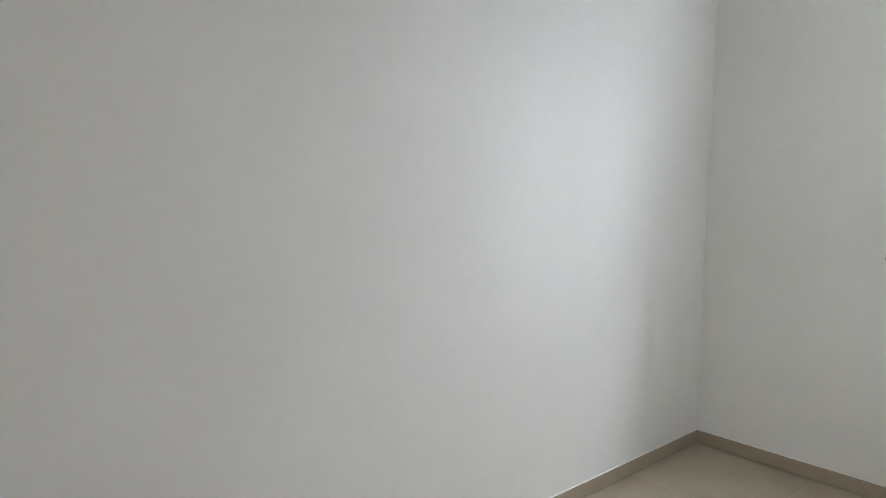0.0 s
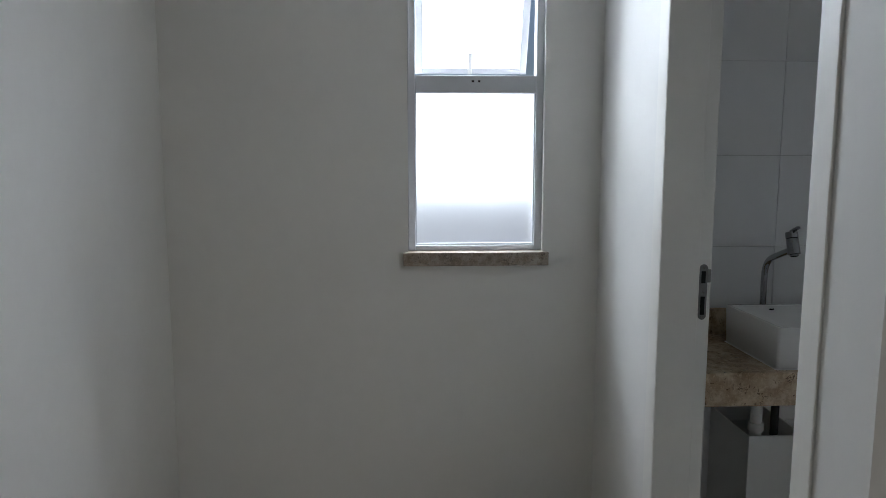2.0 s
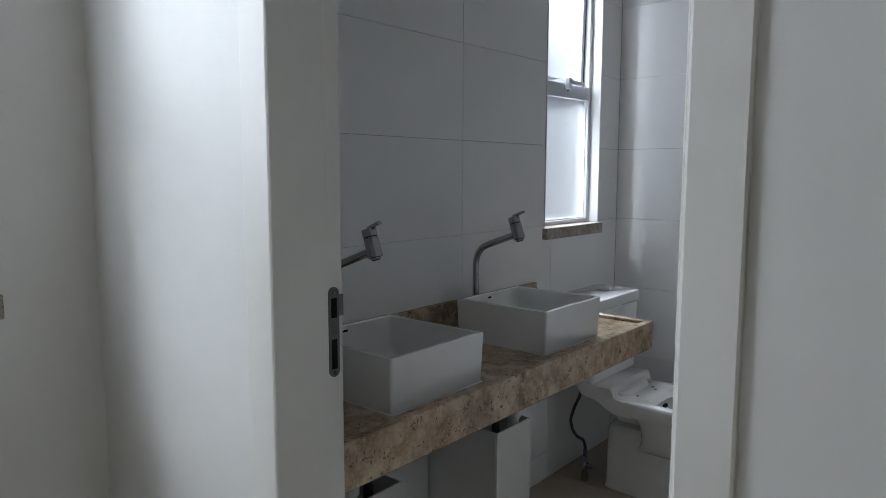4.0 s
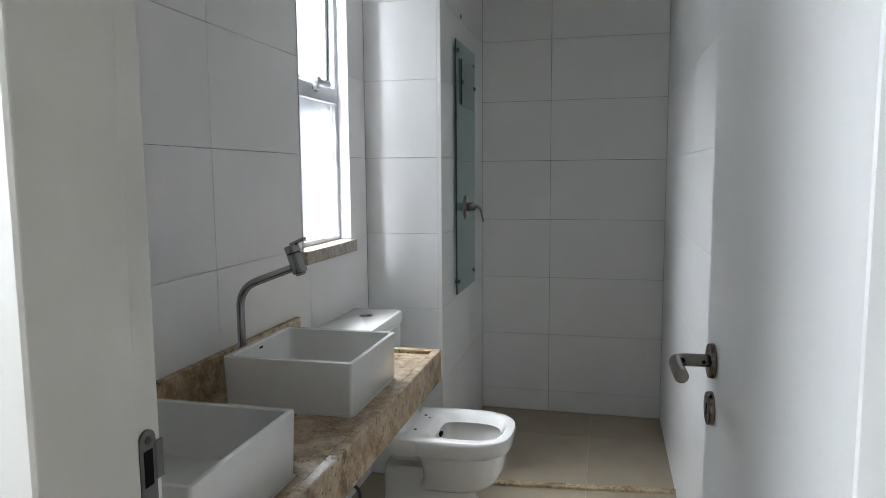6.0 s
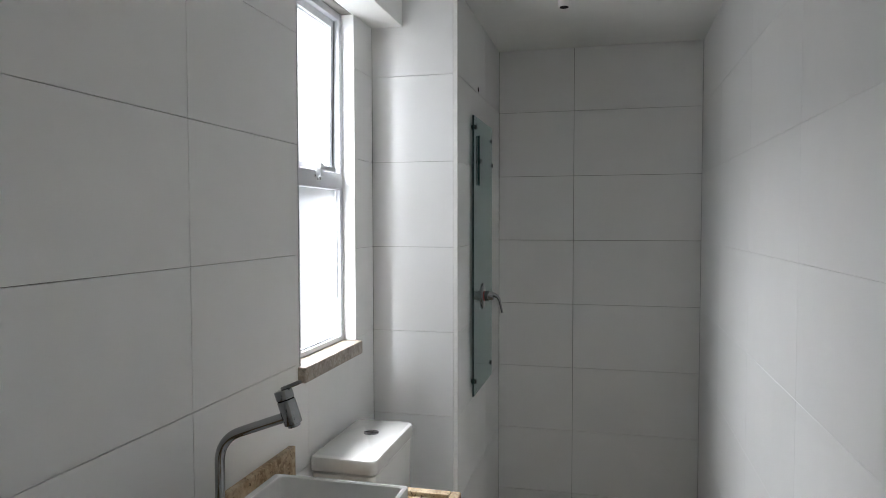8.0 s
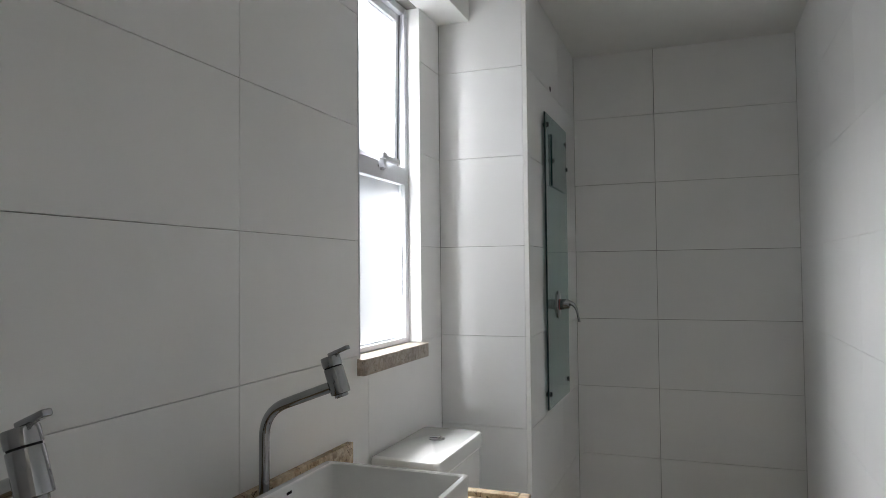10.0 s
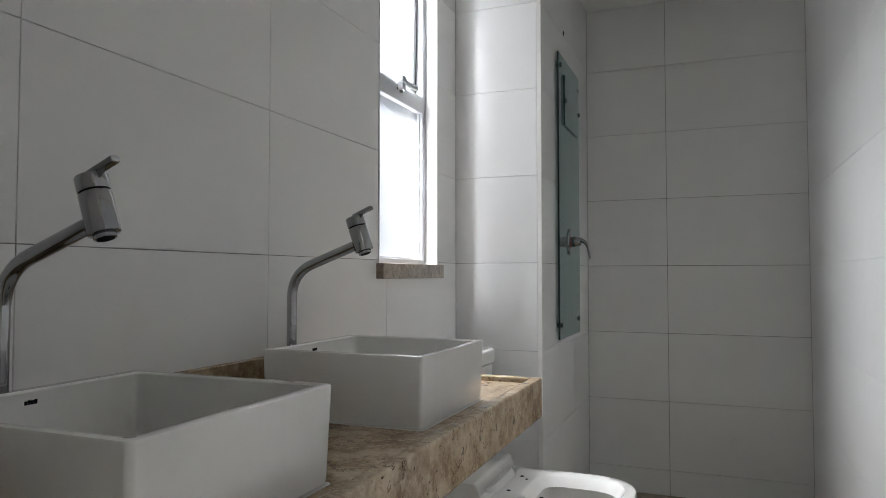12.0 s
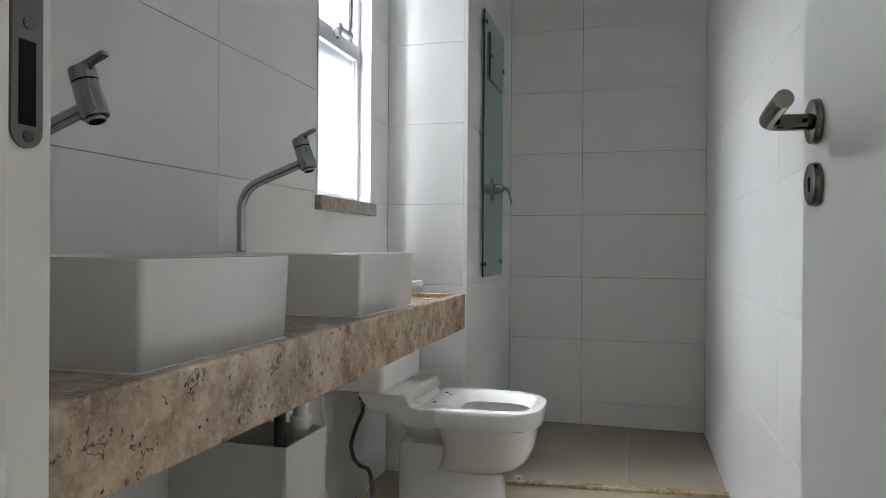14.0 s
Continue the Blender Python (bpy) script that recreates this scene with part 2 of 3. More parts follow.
def arc_path(corners, radius, steps=8):
    """A line through the corners with each inner corner rounded."""
    pts = [Vector(c) for c in corners]
    out = [pts[0]]
    for a, b, c in zip(pts, pts[1:], pts[2:]):
        u, v = (a - b).normalized(), (c - b).normalized()
        p, q = b + u * radius, b + v * radius
        for k in range(steps + 1):
            s = k / steps
            out.append((1 - s) ** 2 * p + 2 * s * (1 - s) * b + s * s * q)
    return out + [pts[-1]]


def minus(rects, hole):
    """Rectangles (u0, u1, v0, v1) less a rectangular hole."""
    out = []
    h0, h1, k0, k1 = hole
    for u0, u1, v0, v1 in rects:
        a0, a1, b0, b1 = max(u0, h0), min(u1, h1), max(v0, k0), min(v1, k1)
        if a0 >= a1 or b0 >= b1:
            out.append((u0, u1, v0, v1))
            continue
        for r in ((u0, a0, v0, v1), (a1, u1, v0, v1), (a0, a1, v0, b0), (a0, a1, b1, v1)):
            if r[1] - r[0] > 1e-4 and r[3] - r[2] > 1e-4:
                out.append(r)
    return out


def panel(name, axis, lo, hi, rects, mat, label="", kind="structure"):
    """A wall of rectangles, from lo to hi along its axis."""
    bm = bmesh.new()
    for u0, u1, v0, v1 in rects:
        if axis == "x":
            add_box(bm, lo, hi, u0, u1, v0, v1)
        elif axis == "y":
            add_box(bm, u0, u1, lo, hi, v0, v1)
        else:
            add_box(bm, u0, u1, v0, v1, lo, hi)
    ob = finish(name, bm, mat)
    return tagged(ob, label, "wall", "", kind)


# ---- plan ----
CLOSET_X = 0.02            # painted face of the outer wall
SOUTH_Y = -0.773           # painted face of the end wall
PART_Y0, PART_Y1 = 0.742, 0.872   # partition between dressing room and bathroom
PART_Y2 = 0.766            # its face on the hinge side
BATH_X1 = 1.345            # tiled face of the bathroom's inner wall
BACK_Y = 4.208             # tiled face of the shower's end wall
COL_X, COL_Y = 0.342, 3.205       # the boxed-out corner of the shower
CEIL_B, CEIL_D = 2.42, 2.60
ROW, ROW0, T = 0.33, 0.122, 0.008
SILL_Z, HEAD_Z = 1.104, 2.292
W1 = (0.062, 0.538)
W2 = (2.550, 3.010)
DOOR_X0, DOOR_X1, DOOR_H = 0.643, 1.246, 2.10
EAST_X, NORTH_Y = 4.70, 4.30

# ---- setting: dressing room and hall ----
wall_west = panel("wall_west", "x", -0.17, CLOSET_X, minus([(SOUTH_Y - 0.15, PART_Y0 + 0.06, 0, CEIL_D)], (*W1, SILL_Z - 0.046, HEAD_Z)), PAINT, "off-white painted plaster wall with a window")
wall_south = panel("wall_south", "y", SOUTH_Y - 0.15, SOUTH_Y, [(CLOSET_X, EAST_X, 0, CEIL_D)], PAINT, "off-white painted plaster end wall")
wall_partition = panel("wall_partition", "y", PART_Y0, PART_Y1 - T - 0.002, minus([(CLOSET_X, DOOR_X1 + 0.02, 0, CEIL_D)], (DOOR_X0 - 0.02, DOOR_X1 + 0.02, 0, DOOR_H + 0.02)), PAINT, "off-white partition wall with the bathroom doorway")
wall_return = panel("wall_return", "y", PART_Y2, PART_Y1 - T - 0.002, [(DOOR_X1 + 0.02, 1.450, 0, CEIL_D)], PAINT, "short off-white wall beside the bathroom doorway")
wall_hall = panel("wall_hall", "x", BATH_X1 + T + 0.002, 1.450, [(PART_Y1 - T - 0.002, NORTH_Y, 0, CEIL_D)], PAINT, "off-white wall of the passage beside the bathroom")
wall_north = panel("wall_north", "y", NORTH_Y, NORTH_Y + 0.15, [(1.450, EAST_X, 0, CEIL_D)], PAINT, "off-white painted end wall of the passage")
# unseen opening, added so that the hall fill lamp can shine in
wall_east = panel("wall_east", "x", EAST_X, EAST_X + 0.15, minus([(SOUTH_Y - 0.15, NORTH_Y + 0.15, 0, CEIL_D)], (1.4, 3.0, 1.1, 2.2)), PAINT, "off-white painted wall with an added opening for the hall fill light")
ceiling = panel("ceiling", "z", CEIL_D, CEIL_D + 0.12, [(-0.17, EAST_X + 0.15, SOUTH_Y - 0.15, NORTH_Y + 0.15)], CEILING_PAINT, "plain white plaster ceiling of the dressing room")
ceiling["category"] = "ceiling"


def skirting(name, x0, x1, y0, y1):
    ob = finish(name, box(x0, x1, y0, y1, 0.002, 0.072, 0.002, 1), SKIRTING_TILE, None, "low beige porcelain skirting along the wall", kind="structure")
    ob["category"] = "baseboard"
    lip = (x1 - x0 > y1 - y0 and (x0, x1, y0 + 0.001, y1 - 0.001)) or (x0 + 0.001, x1 - 0.001, y0, y1)
    part("caulk", box(*lip, 0.072, 0.0745, 0.0008, 1), PLASTIC, ob, "thin white bead of caulk")


skirting("baseboard_south", CLOSET_X, EAST_X, SOUTH_Y, SOUTH_Y + 0.011)
skirting("baseboard_west", CLOSET_X, CLOSET_X + 0.011, SOUTH_Y + 0.011, PART_Y0)
skirting("baseboard_partition", CLOSET_X + 0.011, DOOR_X0 - 0.066, PART_Y0 - 0.011, PART_Y0)
skirting("baseboard_corner", DOOR_X1 + 0.064, 1.461, PART_Y2 - 0.011, PART_Y2)
skirting("baseboard_hall", 1.450, 1.461, PART_Y2, NORTH_Y)

# ---- setting: bathroom ----
wall_window = panel("wall_window", "x", -0.17, -T - 0.002, minus([(PART_Y0 + 0.06, NORTH_Y + 0.15, 0, CEIL_B + 0.1)], (W2[0] - 0.0095, W2[1] + 0.0095, SILL_Z - 0.046, HEAD_Z)), GROUT, "bathroom window wall clad in large white tiles")
wall_shower = panel("wall_shower", "y", BACK_Y + T + 0.002, NORTH_Y + 0.05, [(-0.01, BATH_X1 + 0.05, 0, CEIL_B + 0.1)], GROUT, "shower end wall clad in large white tiles")
wall_inner = panel("wall_inner", "x", BATH_X1 + T, BATH_X1 + T + 0.003, [(PART_Y1, BACK_Y + T, 0, CEIL_B + 0.1)], GLARE_GROUT, "long bathroom wall clad in large white tiles")
wall_door = panel("wall_door", "y", PART_Y1 - T - 0.003, PART_Y1 - 0.002, minus([(-0.01, BATH_X1 + T, 0, CEIL_B + 0.1)], (DOOR_X0 - 0.02, DOOR_X1 + 0.02, 0, DOOR_H + 0.02)), TILE, "white tiled face of the partition in the bathroom")
wall_boxing = finish("wall_boxing", box(-0.009, COL_X - T - 0.002, COL_Y + T + 0.002, BACK_Y + T, 0, CEIL_B + 0.1), GROUT, None, "boxed-out shower corner clad in white tiles", kind="structure")
wall_boxing["category"] = "wall"
ceiling_bath = panel("ceiling_bathroom", "z", CEIL_B, CEIL_B + 0.06, [(-0.009, BATH_X1 + T, PART_Y1 - 0.005, BACK_Y + T)], CEILING_PAINT, "lowered white plaster ceiling of the bathroom")
ceiling_bath["category"] = "ceiling"
soffit = finish("trim_soffit", box(-0.008, 0.125, PART_Y1, COL_Y - 0.001, HEAD_Z, CEIL_B + 0.002, 0.002, 1), CEILING_PAINT, None, "white plaster bulkhead above the bathroom window", kind="structure")
soffit["category"] = "soffit"
corner_trim = finish("trim_corner", box(COL_X - 0.016, COL_X + 0.001, COL_Y - 0.001, COL_Y + 0.016, 0.0, CEIL_B, 0.0015, 1), PLASTIC, None, "white metal corner bead on the tiled edge", kind="structure")
corner_trim["category"] = "trim"

# subfloors with joints
floor = panel("floor", "z", -0.12, -0.002, [(-0.17, EAST_X + 0.15, SOUTH_Y - 0.15, NORTH_Y + 0.15)], FLOOR_GROUT, "beige polished porcelain floor with thin joints")
floor["category"] = "floor"

# ---- doorway ----
door_1 = thing("door_1", "white wooden door standing open against the bathroom wall", "door", (DOOR_X1, PART_Y1, 0), kind="structure")


def frame_part(name, x0, x1, y0, y1, z0, z1, parent, bevel=0.002):
    o = parent.location
    return part(name, box(x0 - o.x, x1 - o.x, y0 - o.y, y1 - o.y, z0 - o.z, z1 - o.z, bevel, 2), JOINERY, parent)


CASE_Y = PART_Y0 - 0.012
REB = 0.838
HINGE_Y = PART_Y2 - 0.005
for x0, x1, y0 in ((DOOR_X0 - 0.018, DOOR_X0, CASE_Y), (DOOR_X1, DOOR_X1 + 0.018, HINGE_Y)):
    frame_part("jamb", x0, x1, y0 + 0.002, PART_Y1 - 0.001, 0, DOOR_H, door_1)
for x0, x1, y0 in ((DOOR_X0 - 0.002, DOOR_X0 + 0.004, CASE_Y - 0.002), (DOOR_X1 - 0.004, DOOR_X1 + 0.002, HINGE_Y + 0.01)):
    frame_part("door_stop", x0, x1, y0 + 0.003, REB, 0, DOOR_H, door_1)
frame_part("head", DOOR_X0 - 0.018, DOOR_X1 + 0.018, HINGE_Y + 0.002, PART_Y1 - 0.001, DOOR_H + 0.001, DOOR_H + 0.019, door_1)
for x0, x1, y0, y1 in ((DOOR_X0 - 0.066, DOOR_X0 + 0.0035, CASE_Y, PART_Y0 + 0.001), (DOOR_X1 + 0.002, DOOR_X1 + 0.062, HINGE_Y, PART_Y2 + 0.001),
                       (DOOR_X0 - 0.066, DOOR_X0 - 0.020, PART_Y1 - 0.001, PART_Y1 + 0.011), (DOOR_X1 + 0.020, DOOR_X1 + 0.066, PART_Y1 - 0.001, PART_Y1 + 0.011)):
    frame_part("casing", x0, x1, y0, y1, 0, DOOR_H + 0.07, door_1, 0.004)
frame_part("casing", DOOR_X0 - 0.003, DOOR_X1 + 0.001, CASE_Y + 0.02, PART_Y0 + 0.03, DOOR_H + 0.020, DOOR_H + 0.07, door_1, 0.004)
LX, LY = 1.194, 1.474
leaf = part("leaf", box(LX - door_1.location.x, LX + 0.036 - door_1.location.x, 0.003, LY - PART_Y1, 0.006, DOOR_H - 0.004, 0.002, 1), LEAF_PAINT, door_1)

# strike plate in the jamb
def strike_plate():
    """Rounded plate with a lip, two dark pockets and three screws, facing +x."""
    root = thing("strike_plate", "dark steel strike plate screwed to the door jamb", "strike plate", (DOOR_X0 + 0.0002, 0.851, 1.069))
    outline = []
    w, h = 0.0108, 0.0755
    for k in range(13):
        a = math.pi * k / 12
        outline.append((w * math.cos(a), h - w + w * math.sin(a)))
    for k in range(13):
        a = math.pi + math.pi * k / 12
        outline.append((w * math.cos(a), -h + w + w * math.sin(a)))
    part("plate", loft([[(0, y, z) for y, z in outline], [(0.0022, y, z) for y, z in outline]]), STRIKE_STEEL, root)
    part("lip", box(0.0004, 0.0036, 0.0085, 0.0200, 0.026, 0.062, 0.0012, 1), STRIKE_STEEL, root)
    for z0, z1 in ((0.024, 0.057), (-0.062, -0.012)):
        part("pocket", box(0.0015, 0.0026, -0.0062, 0.0056, z0, z1), DARK, root)
    for z in (0.066, -0.002, -0.0685):
        part("screw", cyl((0.002, 0, z), (0.0032, 0, z), 0.0035, n=12), STEEL, root)


strike_plate()


def lever_set():
    """Lever on a round rose, with a keyhole rose under it, on the leaf's face; the lever points back to the hinges."""
    y, z = LY - 0.062, 1.086
    root = tagged(part("door_handle", cyl((0, 0, 0), (-0.009, 0, 0), 0.027, 0.0255, 40, 0.0015), STEEL, leaf, "brushed steel lever on a round rose", True))
    root.location = (LX - DOOR_X1, y - PART_Y1, z)
    path = arc_path([(-0.007, 0, 0), (-0.056, 0, 0), (-0.060, -0.060, 0.003), (-0.061, -0.110, 0.006)], 0.021, 8)
    part("lever", sweep(path, 0.0098, 20), STEEL, root, "", True)
    part("grub_screw", cyl((-0.016, -0.0095, 0), (-0.016, -0.0112, 0), 0.003, n=10), DARK, root)
    key = part("key_rose", cyl((0, 0, 0), (-0.009, 0, 0), 0.026, 0.0245, 40, 0.0015), STEEL, leaf, "brushed steel keyhole rose", True)
    key.location = (LX - DOOR_X1, y - PART_Y1, z - 0.073)
    slot = add_cyl(bmesh.new(), (-0.0085, 0, 0.004), (-0.0096, 0, 0.004), 0.0042, n=14)
    add_box(slot, -0.0096, -0.0085, -0.0022, 0.0022, -0.009, 0.003)
    part("keyhole", slot, DARK, key)


lever_set()
# the leaf stands a little short of square to the doorway
leaf.location.x, leaf.rotation_euler = 0.018, (0, 0, radians(1.7))
for z in (0.25, 1.05, 1.85):
    part("hinge", cyl((LX + 0.058 - DOOR_X1, 0.006, z - 0.04), (LX + 0.058 - DOOR_X1, 0.006, z + 0.04), 0.006, n=12), STEEL, door_1)


# ---- windows ----
def window(name, y0, y1, face, tilt, label, latch):
    """White aluminium window: fixed frosted pane below, awning sash above, stone sill."""
    root = thing(name, label, "window", (face, (y0 + y1) / 2, SILL_Z), kind="structure")
    hw, h = (y1 - y0) / 2, HEAD_Z - SILL_Z
    m0, m1 = 0.552, 0.612
    f = 0.026
    d0, d1 = -0.052, 0.0
    for a, b in ((-hw, -hw + f), (hw - f, hw)):
        part("window_frame", box(d0, d1, a, b, 0, h, 0.0015, 1), ALU_WHITE, root)
    for a, b in ((0, 0.018), (h - 0.026, h)):
        part("window_frame", box(d0, d1 - 0.001, -hw + f, hw - f, a, b, 0.0015, 1), ALU_WHITE, root)
    part("mullion", box(d0, d1 + 0.001, -hw + f, hw - f, m0, m1, 0.002, 1), ALU_WHITE, root)
    for y in (-0.011, 0.011):
        part("drain_hole", box(d1 + 0.0005, d1 + 0.0016, y - 0.004, y + 0.004, m0 + 0.036, m0 + 0.043), DARK, root)
    for a, b in ((-hw + f, -hw + f + 0.004), (hw - f - 0.004, hw - f)):
        part("glazing_bead", box(-0.030, -0.012, a, b, 0.018, m0), ALU_WHITE, root)
    part("glazing_bead", box(-0.030, -0.012, -hw + f + 0.004, hw - f - 0.004, 0.018, 0.024), ALU_WHITE, root)
    pane = part("pane", box(-0.026, -0.021, -hw + f, hw - f, 0.012, m0 + 0.004), FROSTED, root, "frosted glass pane")
    pane.visible_shadow = False
    # sash, hung at the top and pushed outwards at the foot
    sash = part("sash", add_box(add_box(add_box(add_box(bmesh.new(),
                -0.014, 0.014, -hw + f + 0.003, -hw + f + 0.030, -(h - m1 - 0.030), 0, 0.0015, 1),
                -0.014, 0.014, hw - f - 0.030, hw - f - 0.003, -(h - m1 - 0.030), 0, 0.0015, 1),
                -0.0135, 0.0135, -hw + f + 0.030, hw - f - 0.030, -0.028, -0.0005, 0.0015, 1),
                -0.0135, 0.0135, -hw + f + 0.030, hw - f - 0.030, -(h - m1 - 0.0305), -(h - m1 - 0.052), 0.0015, 1), ALU_WHITE, root, "white awning sash pushed open")
    sash.location = (-0.030, 0, h - 0.028)
    sash.rotation_euler = (0, radians(tilt), 0)
    pane2 = part("pane", box(-0.0025, 0.0025, -hw + f + 0.028, hw - f - 0.028, -(h - m1 - 0.050), -0.026), FROSTED, sash, "frosted glass pane")
    pane2.visible_shadow = False
    if latch:
        part("gasket", box(0.0142, 0.0155, hw - f - 0.0085, hw - f - 0.0032, -(h - m1 - 0.030), -0.001), RUBBER, sash, "black rubber gasket")
        part("gasket", box(-0.006, 0.0142, hw - f - 0.0029, hw - f - 0.0012, -(h - m1 - 0.030), -0.001), RUBBER, sash, "black rubber gasket")
        part("latch", add_box(add_box(add_box(bmesh.new(), 0.002, 0.022, -0.013, 0.013, m1 - 0.026, m1 + 0.004, 0.003, 2), 0.006, 0.026, -0.018, 0.012, m1 + 0.000, m1 + 0.022, 0.004, 2),
                              0.010, 0.024, 0.006, 0.112, m1 - 0.002, m1 + 0.015, 0.003, 2), ALU_WHITE, root, "white cast latch handle")
        part("latch_screw", cyl((0.010, 0.0, m1 - 0.034), (0.010, 0.0, m1 - 0.020), 0.006, n=12), SATIN, root)
    else:
        foot_z = -(h - m1 - 0.030)
        part("stay", box(0.0145, 0.0185, -0.012, 0.003, foot_z, foot_z + 0.078, 0.001, 1), PLASTIC, sash, "flat white pull tab")
    ledge = 0.5 * (y1 - y0) + 0.018
    part("window_sill", box(-0.052, CLOSET_X + 0.032 - face if not latch else 0.072, -ledge if not latch else -hw - 0.020, ledge if not latch else hw + 0.006, -0.049, -0.001, 0.003, 2), SILL_STONE, root, "speckled brown stone sill")
    return root


window_1 = window("window_1", *W1, -0.004, 20.0, "white aluminium window with frosted panes, its upper sash tilted open", False)
window_2 = window("window_2", *W2, -0.047, 1.2, "narrow white aluminium bathroom window with frosted panes", True)
# reveal of the bathroom window, faced in tile
for nm, y0, y1 in (("trim_reveal", W2[0] - 0.009, W2[0]), ("trim_reveal", W2[1], W2[1] + 0.009)):
    ob = finish(nm, box(-0.10, 0.0005, y0, y1, SILL_Z, HEAD_Z, 0.001, 1), TILE, None, "white tiled reveal of the bathroom window", kind="structure")
    ob["category"] = "trim"

bead = finish("trim_bead", box(-0.012, 0.0022, W2[0] - 0.0085, W2[0] - 0.0015, SILL_Z, HEAD_Z, 0.001, 1), ALU_WHITE, None, "thin white metal bead on the window reveal's edge", kind="structure")
bead["category"] = "trim"

# ---- bathroom: counter and basins ----
COUNTER_Z, RIM_Z = 0.790, 0.802
CY0, CY1 = PART_Y1 + 0.002, 2.455
counter = thing("vanity_counter", "long brown limestone vanity top with a deep front apron", "counter", (0, 0, COUNTER_Z))
part("slab", box(0.002, 0.492, CY0, CY1 - 0.030, -0.030, 0.0, 0.001, 1), STONE, counter)
part("apron", box(0.4925, 0.520, CY0, CY1, -0.090, RIM_Z - COUNTER_Z, 0.004, 2), STONE, counter)
part("end_apron", box(0.002, 0.492, CY1 - 0.0295, CY1, -0.090, RIM_Z - COUNTER_Z, 0.003, 2), STONE, counter)
part("backsplash", box(0.001, 0.021, CY0, CY1 + 0.012, 0.0005, 0.096, 0.002, 2), STONE, counter)


def rounded_rect(x0, x1, y0, y1, r, z, n=6):
    pts = []
    for cx, cy, a0 in ((x1 - r, y1 - r, 0), (x0 + r, y1 - r, 90), (x0 + r, y0 + r, 180), (x1 - r, y0 + r, 270)):
        for k in range(n + 1):
            a = radians(a0 + 90 * k / n)
            pts.append((cx + r * math.cos(a), cy + r * math.sin(a), z))
    return pts


def basin(y0, y1, near):
    """Square vessel basin: outer skin, rounded rim, hollow inside, waste."""
    x0, x1, h = 0.112, 0.461 if near else 0.455, 0.132
    cx, cy = (x0 + x1) / 2, (y0 + y1) / 2
    root = thing("vessel_basin", "square white ceramic vessel basin standing on the stone top", "basin", (cx, cy, COUNTER_Z), "basins on the vanity")
    a, b, w = (x1 - x0) / 2, (y1 - y0) / 2, 0.013
    rings = [rounded_rect(-a + 0.010, a - 0.010, -b + 0.010, b - 0.010, 0.007, 0.0),
             rounded_rect(-a + 0.005, a - 0.005, -b + 0.005, b - 0.005, 0.008, 0.002),
             rounded_rect(-a + 0.004, a - 0.004, -b + 0.004, b - 0.004, 0.008, 0.010),
             rounded_rect(-a, a, -b, b, 0.008, h - 0.004),
             rounded_rect(-a + 0.0008, a - 0.0008, -b + 0.0008, b - 0.0008, 0.008, h - 0.0012),
             rounded_rect(-a + 0.0035, a - 0.0035, -b + 0.0035, b - 0.0035, 0.007, h),
             rounded_rect(-a + w + 0.004, a - w + 0.003, -b + w - 0.003, b - w + 0.003, 0.010, h),
             rounded_rect(-a + w + 0.007, a - w, -b + w, b - w, 0.010, h - 0.003),
             rounded_rect(-a + w + 0.014, a - w - 0.006, -b + w + 0.006, b - w - 0.006, 0.016, 0.045),
             rounded_rect(-a + w + 0.026, a - w - 0.018, -b + w + 0.018, b - w - 0.018, 0.022, 0.028),
             rounded_rect(-0.03, 0.03, -0.03, 0.03, 0.025, 0.022)]
    bowl = part("bowl", loft(rings), CERAMIC, root, "", True)
    part("waste", cyl((0, 0, 0.0222), (0, 0, 0.0255), 0.026, n=28, bevel=0.001), CHROME, bowl, "chrome waste")
    mark = bmesh.new()
    for k in range(4):
        add_box(mark, -a + w + 0.0080, -a + w + 0.0092, -0.024 + 0.0045 * k, -0.0205 + 0.0045 * k, h - 0.0185, h - 0.0135 + 0.001 * (k % 2))
    part("maker_mark", mark, DARK, bowl, "small dark printed mark")
    seal = loft([rounded_rect(-a - 0.0005, a + 0.0005, -b - 0.0005, b + 0.0005, 0.012, 0.0004), rounded_rect(-a + 0.005, a - 0.005, -b + 0.005, b - 0.005, 0.009, 0.0028)])
    part("sealant", seal, SEALANT, root, "thin pale grey sealant bead", True)


basin(1.172, 1.514, True)
basin(1.828, 2.172, False)


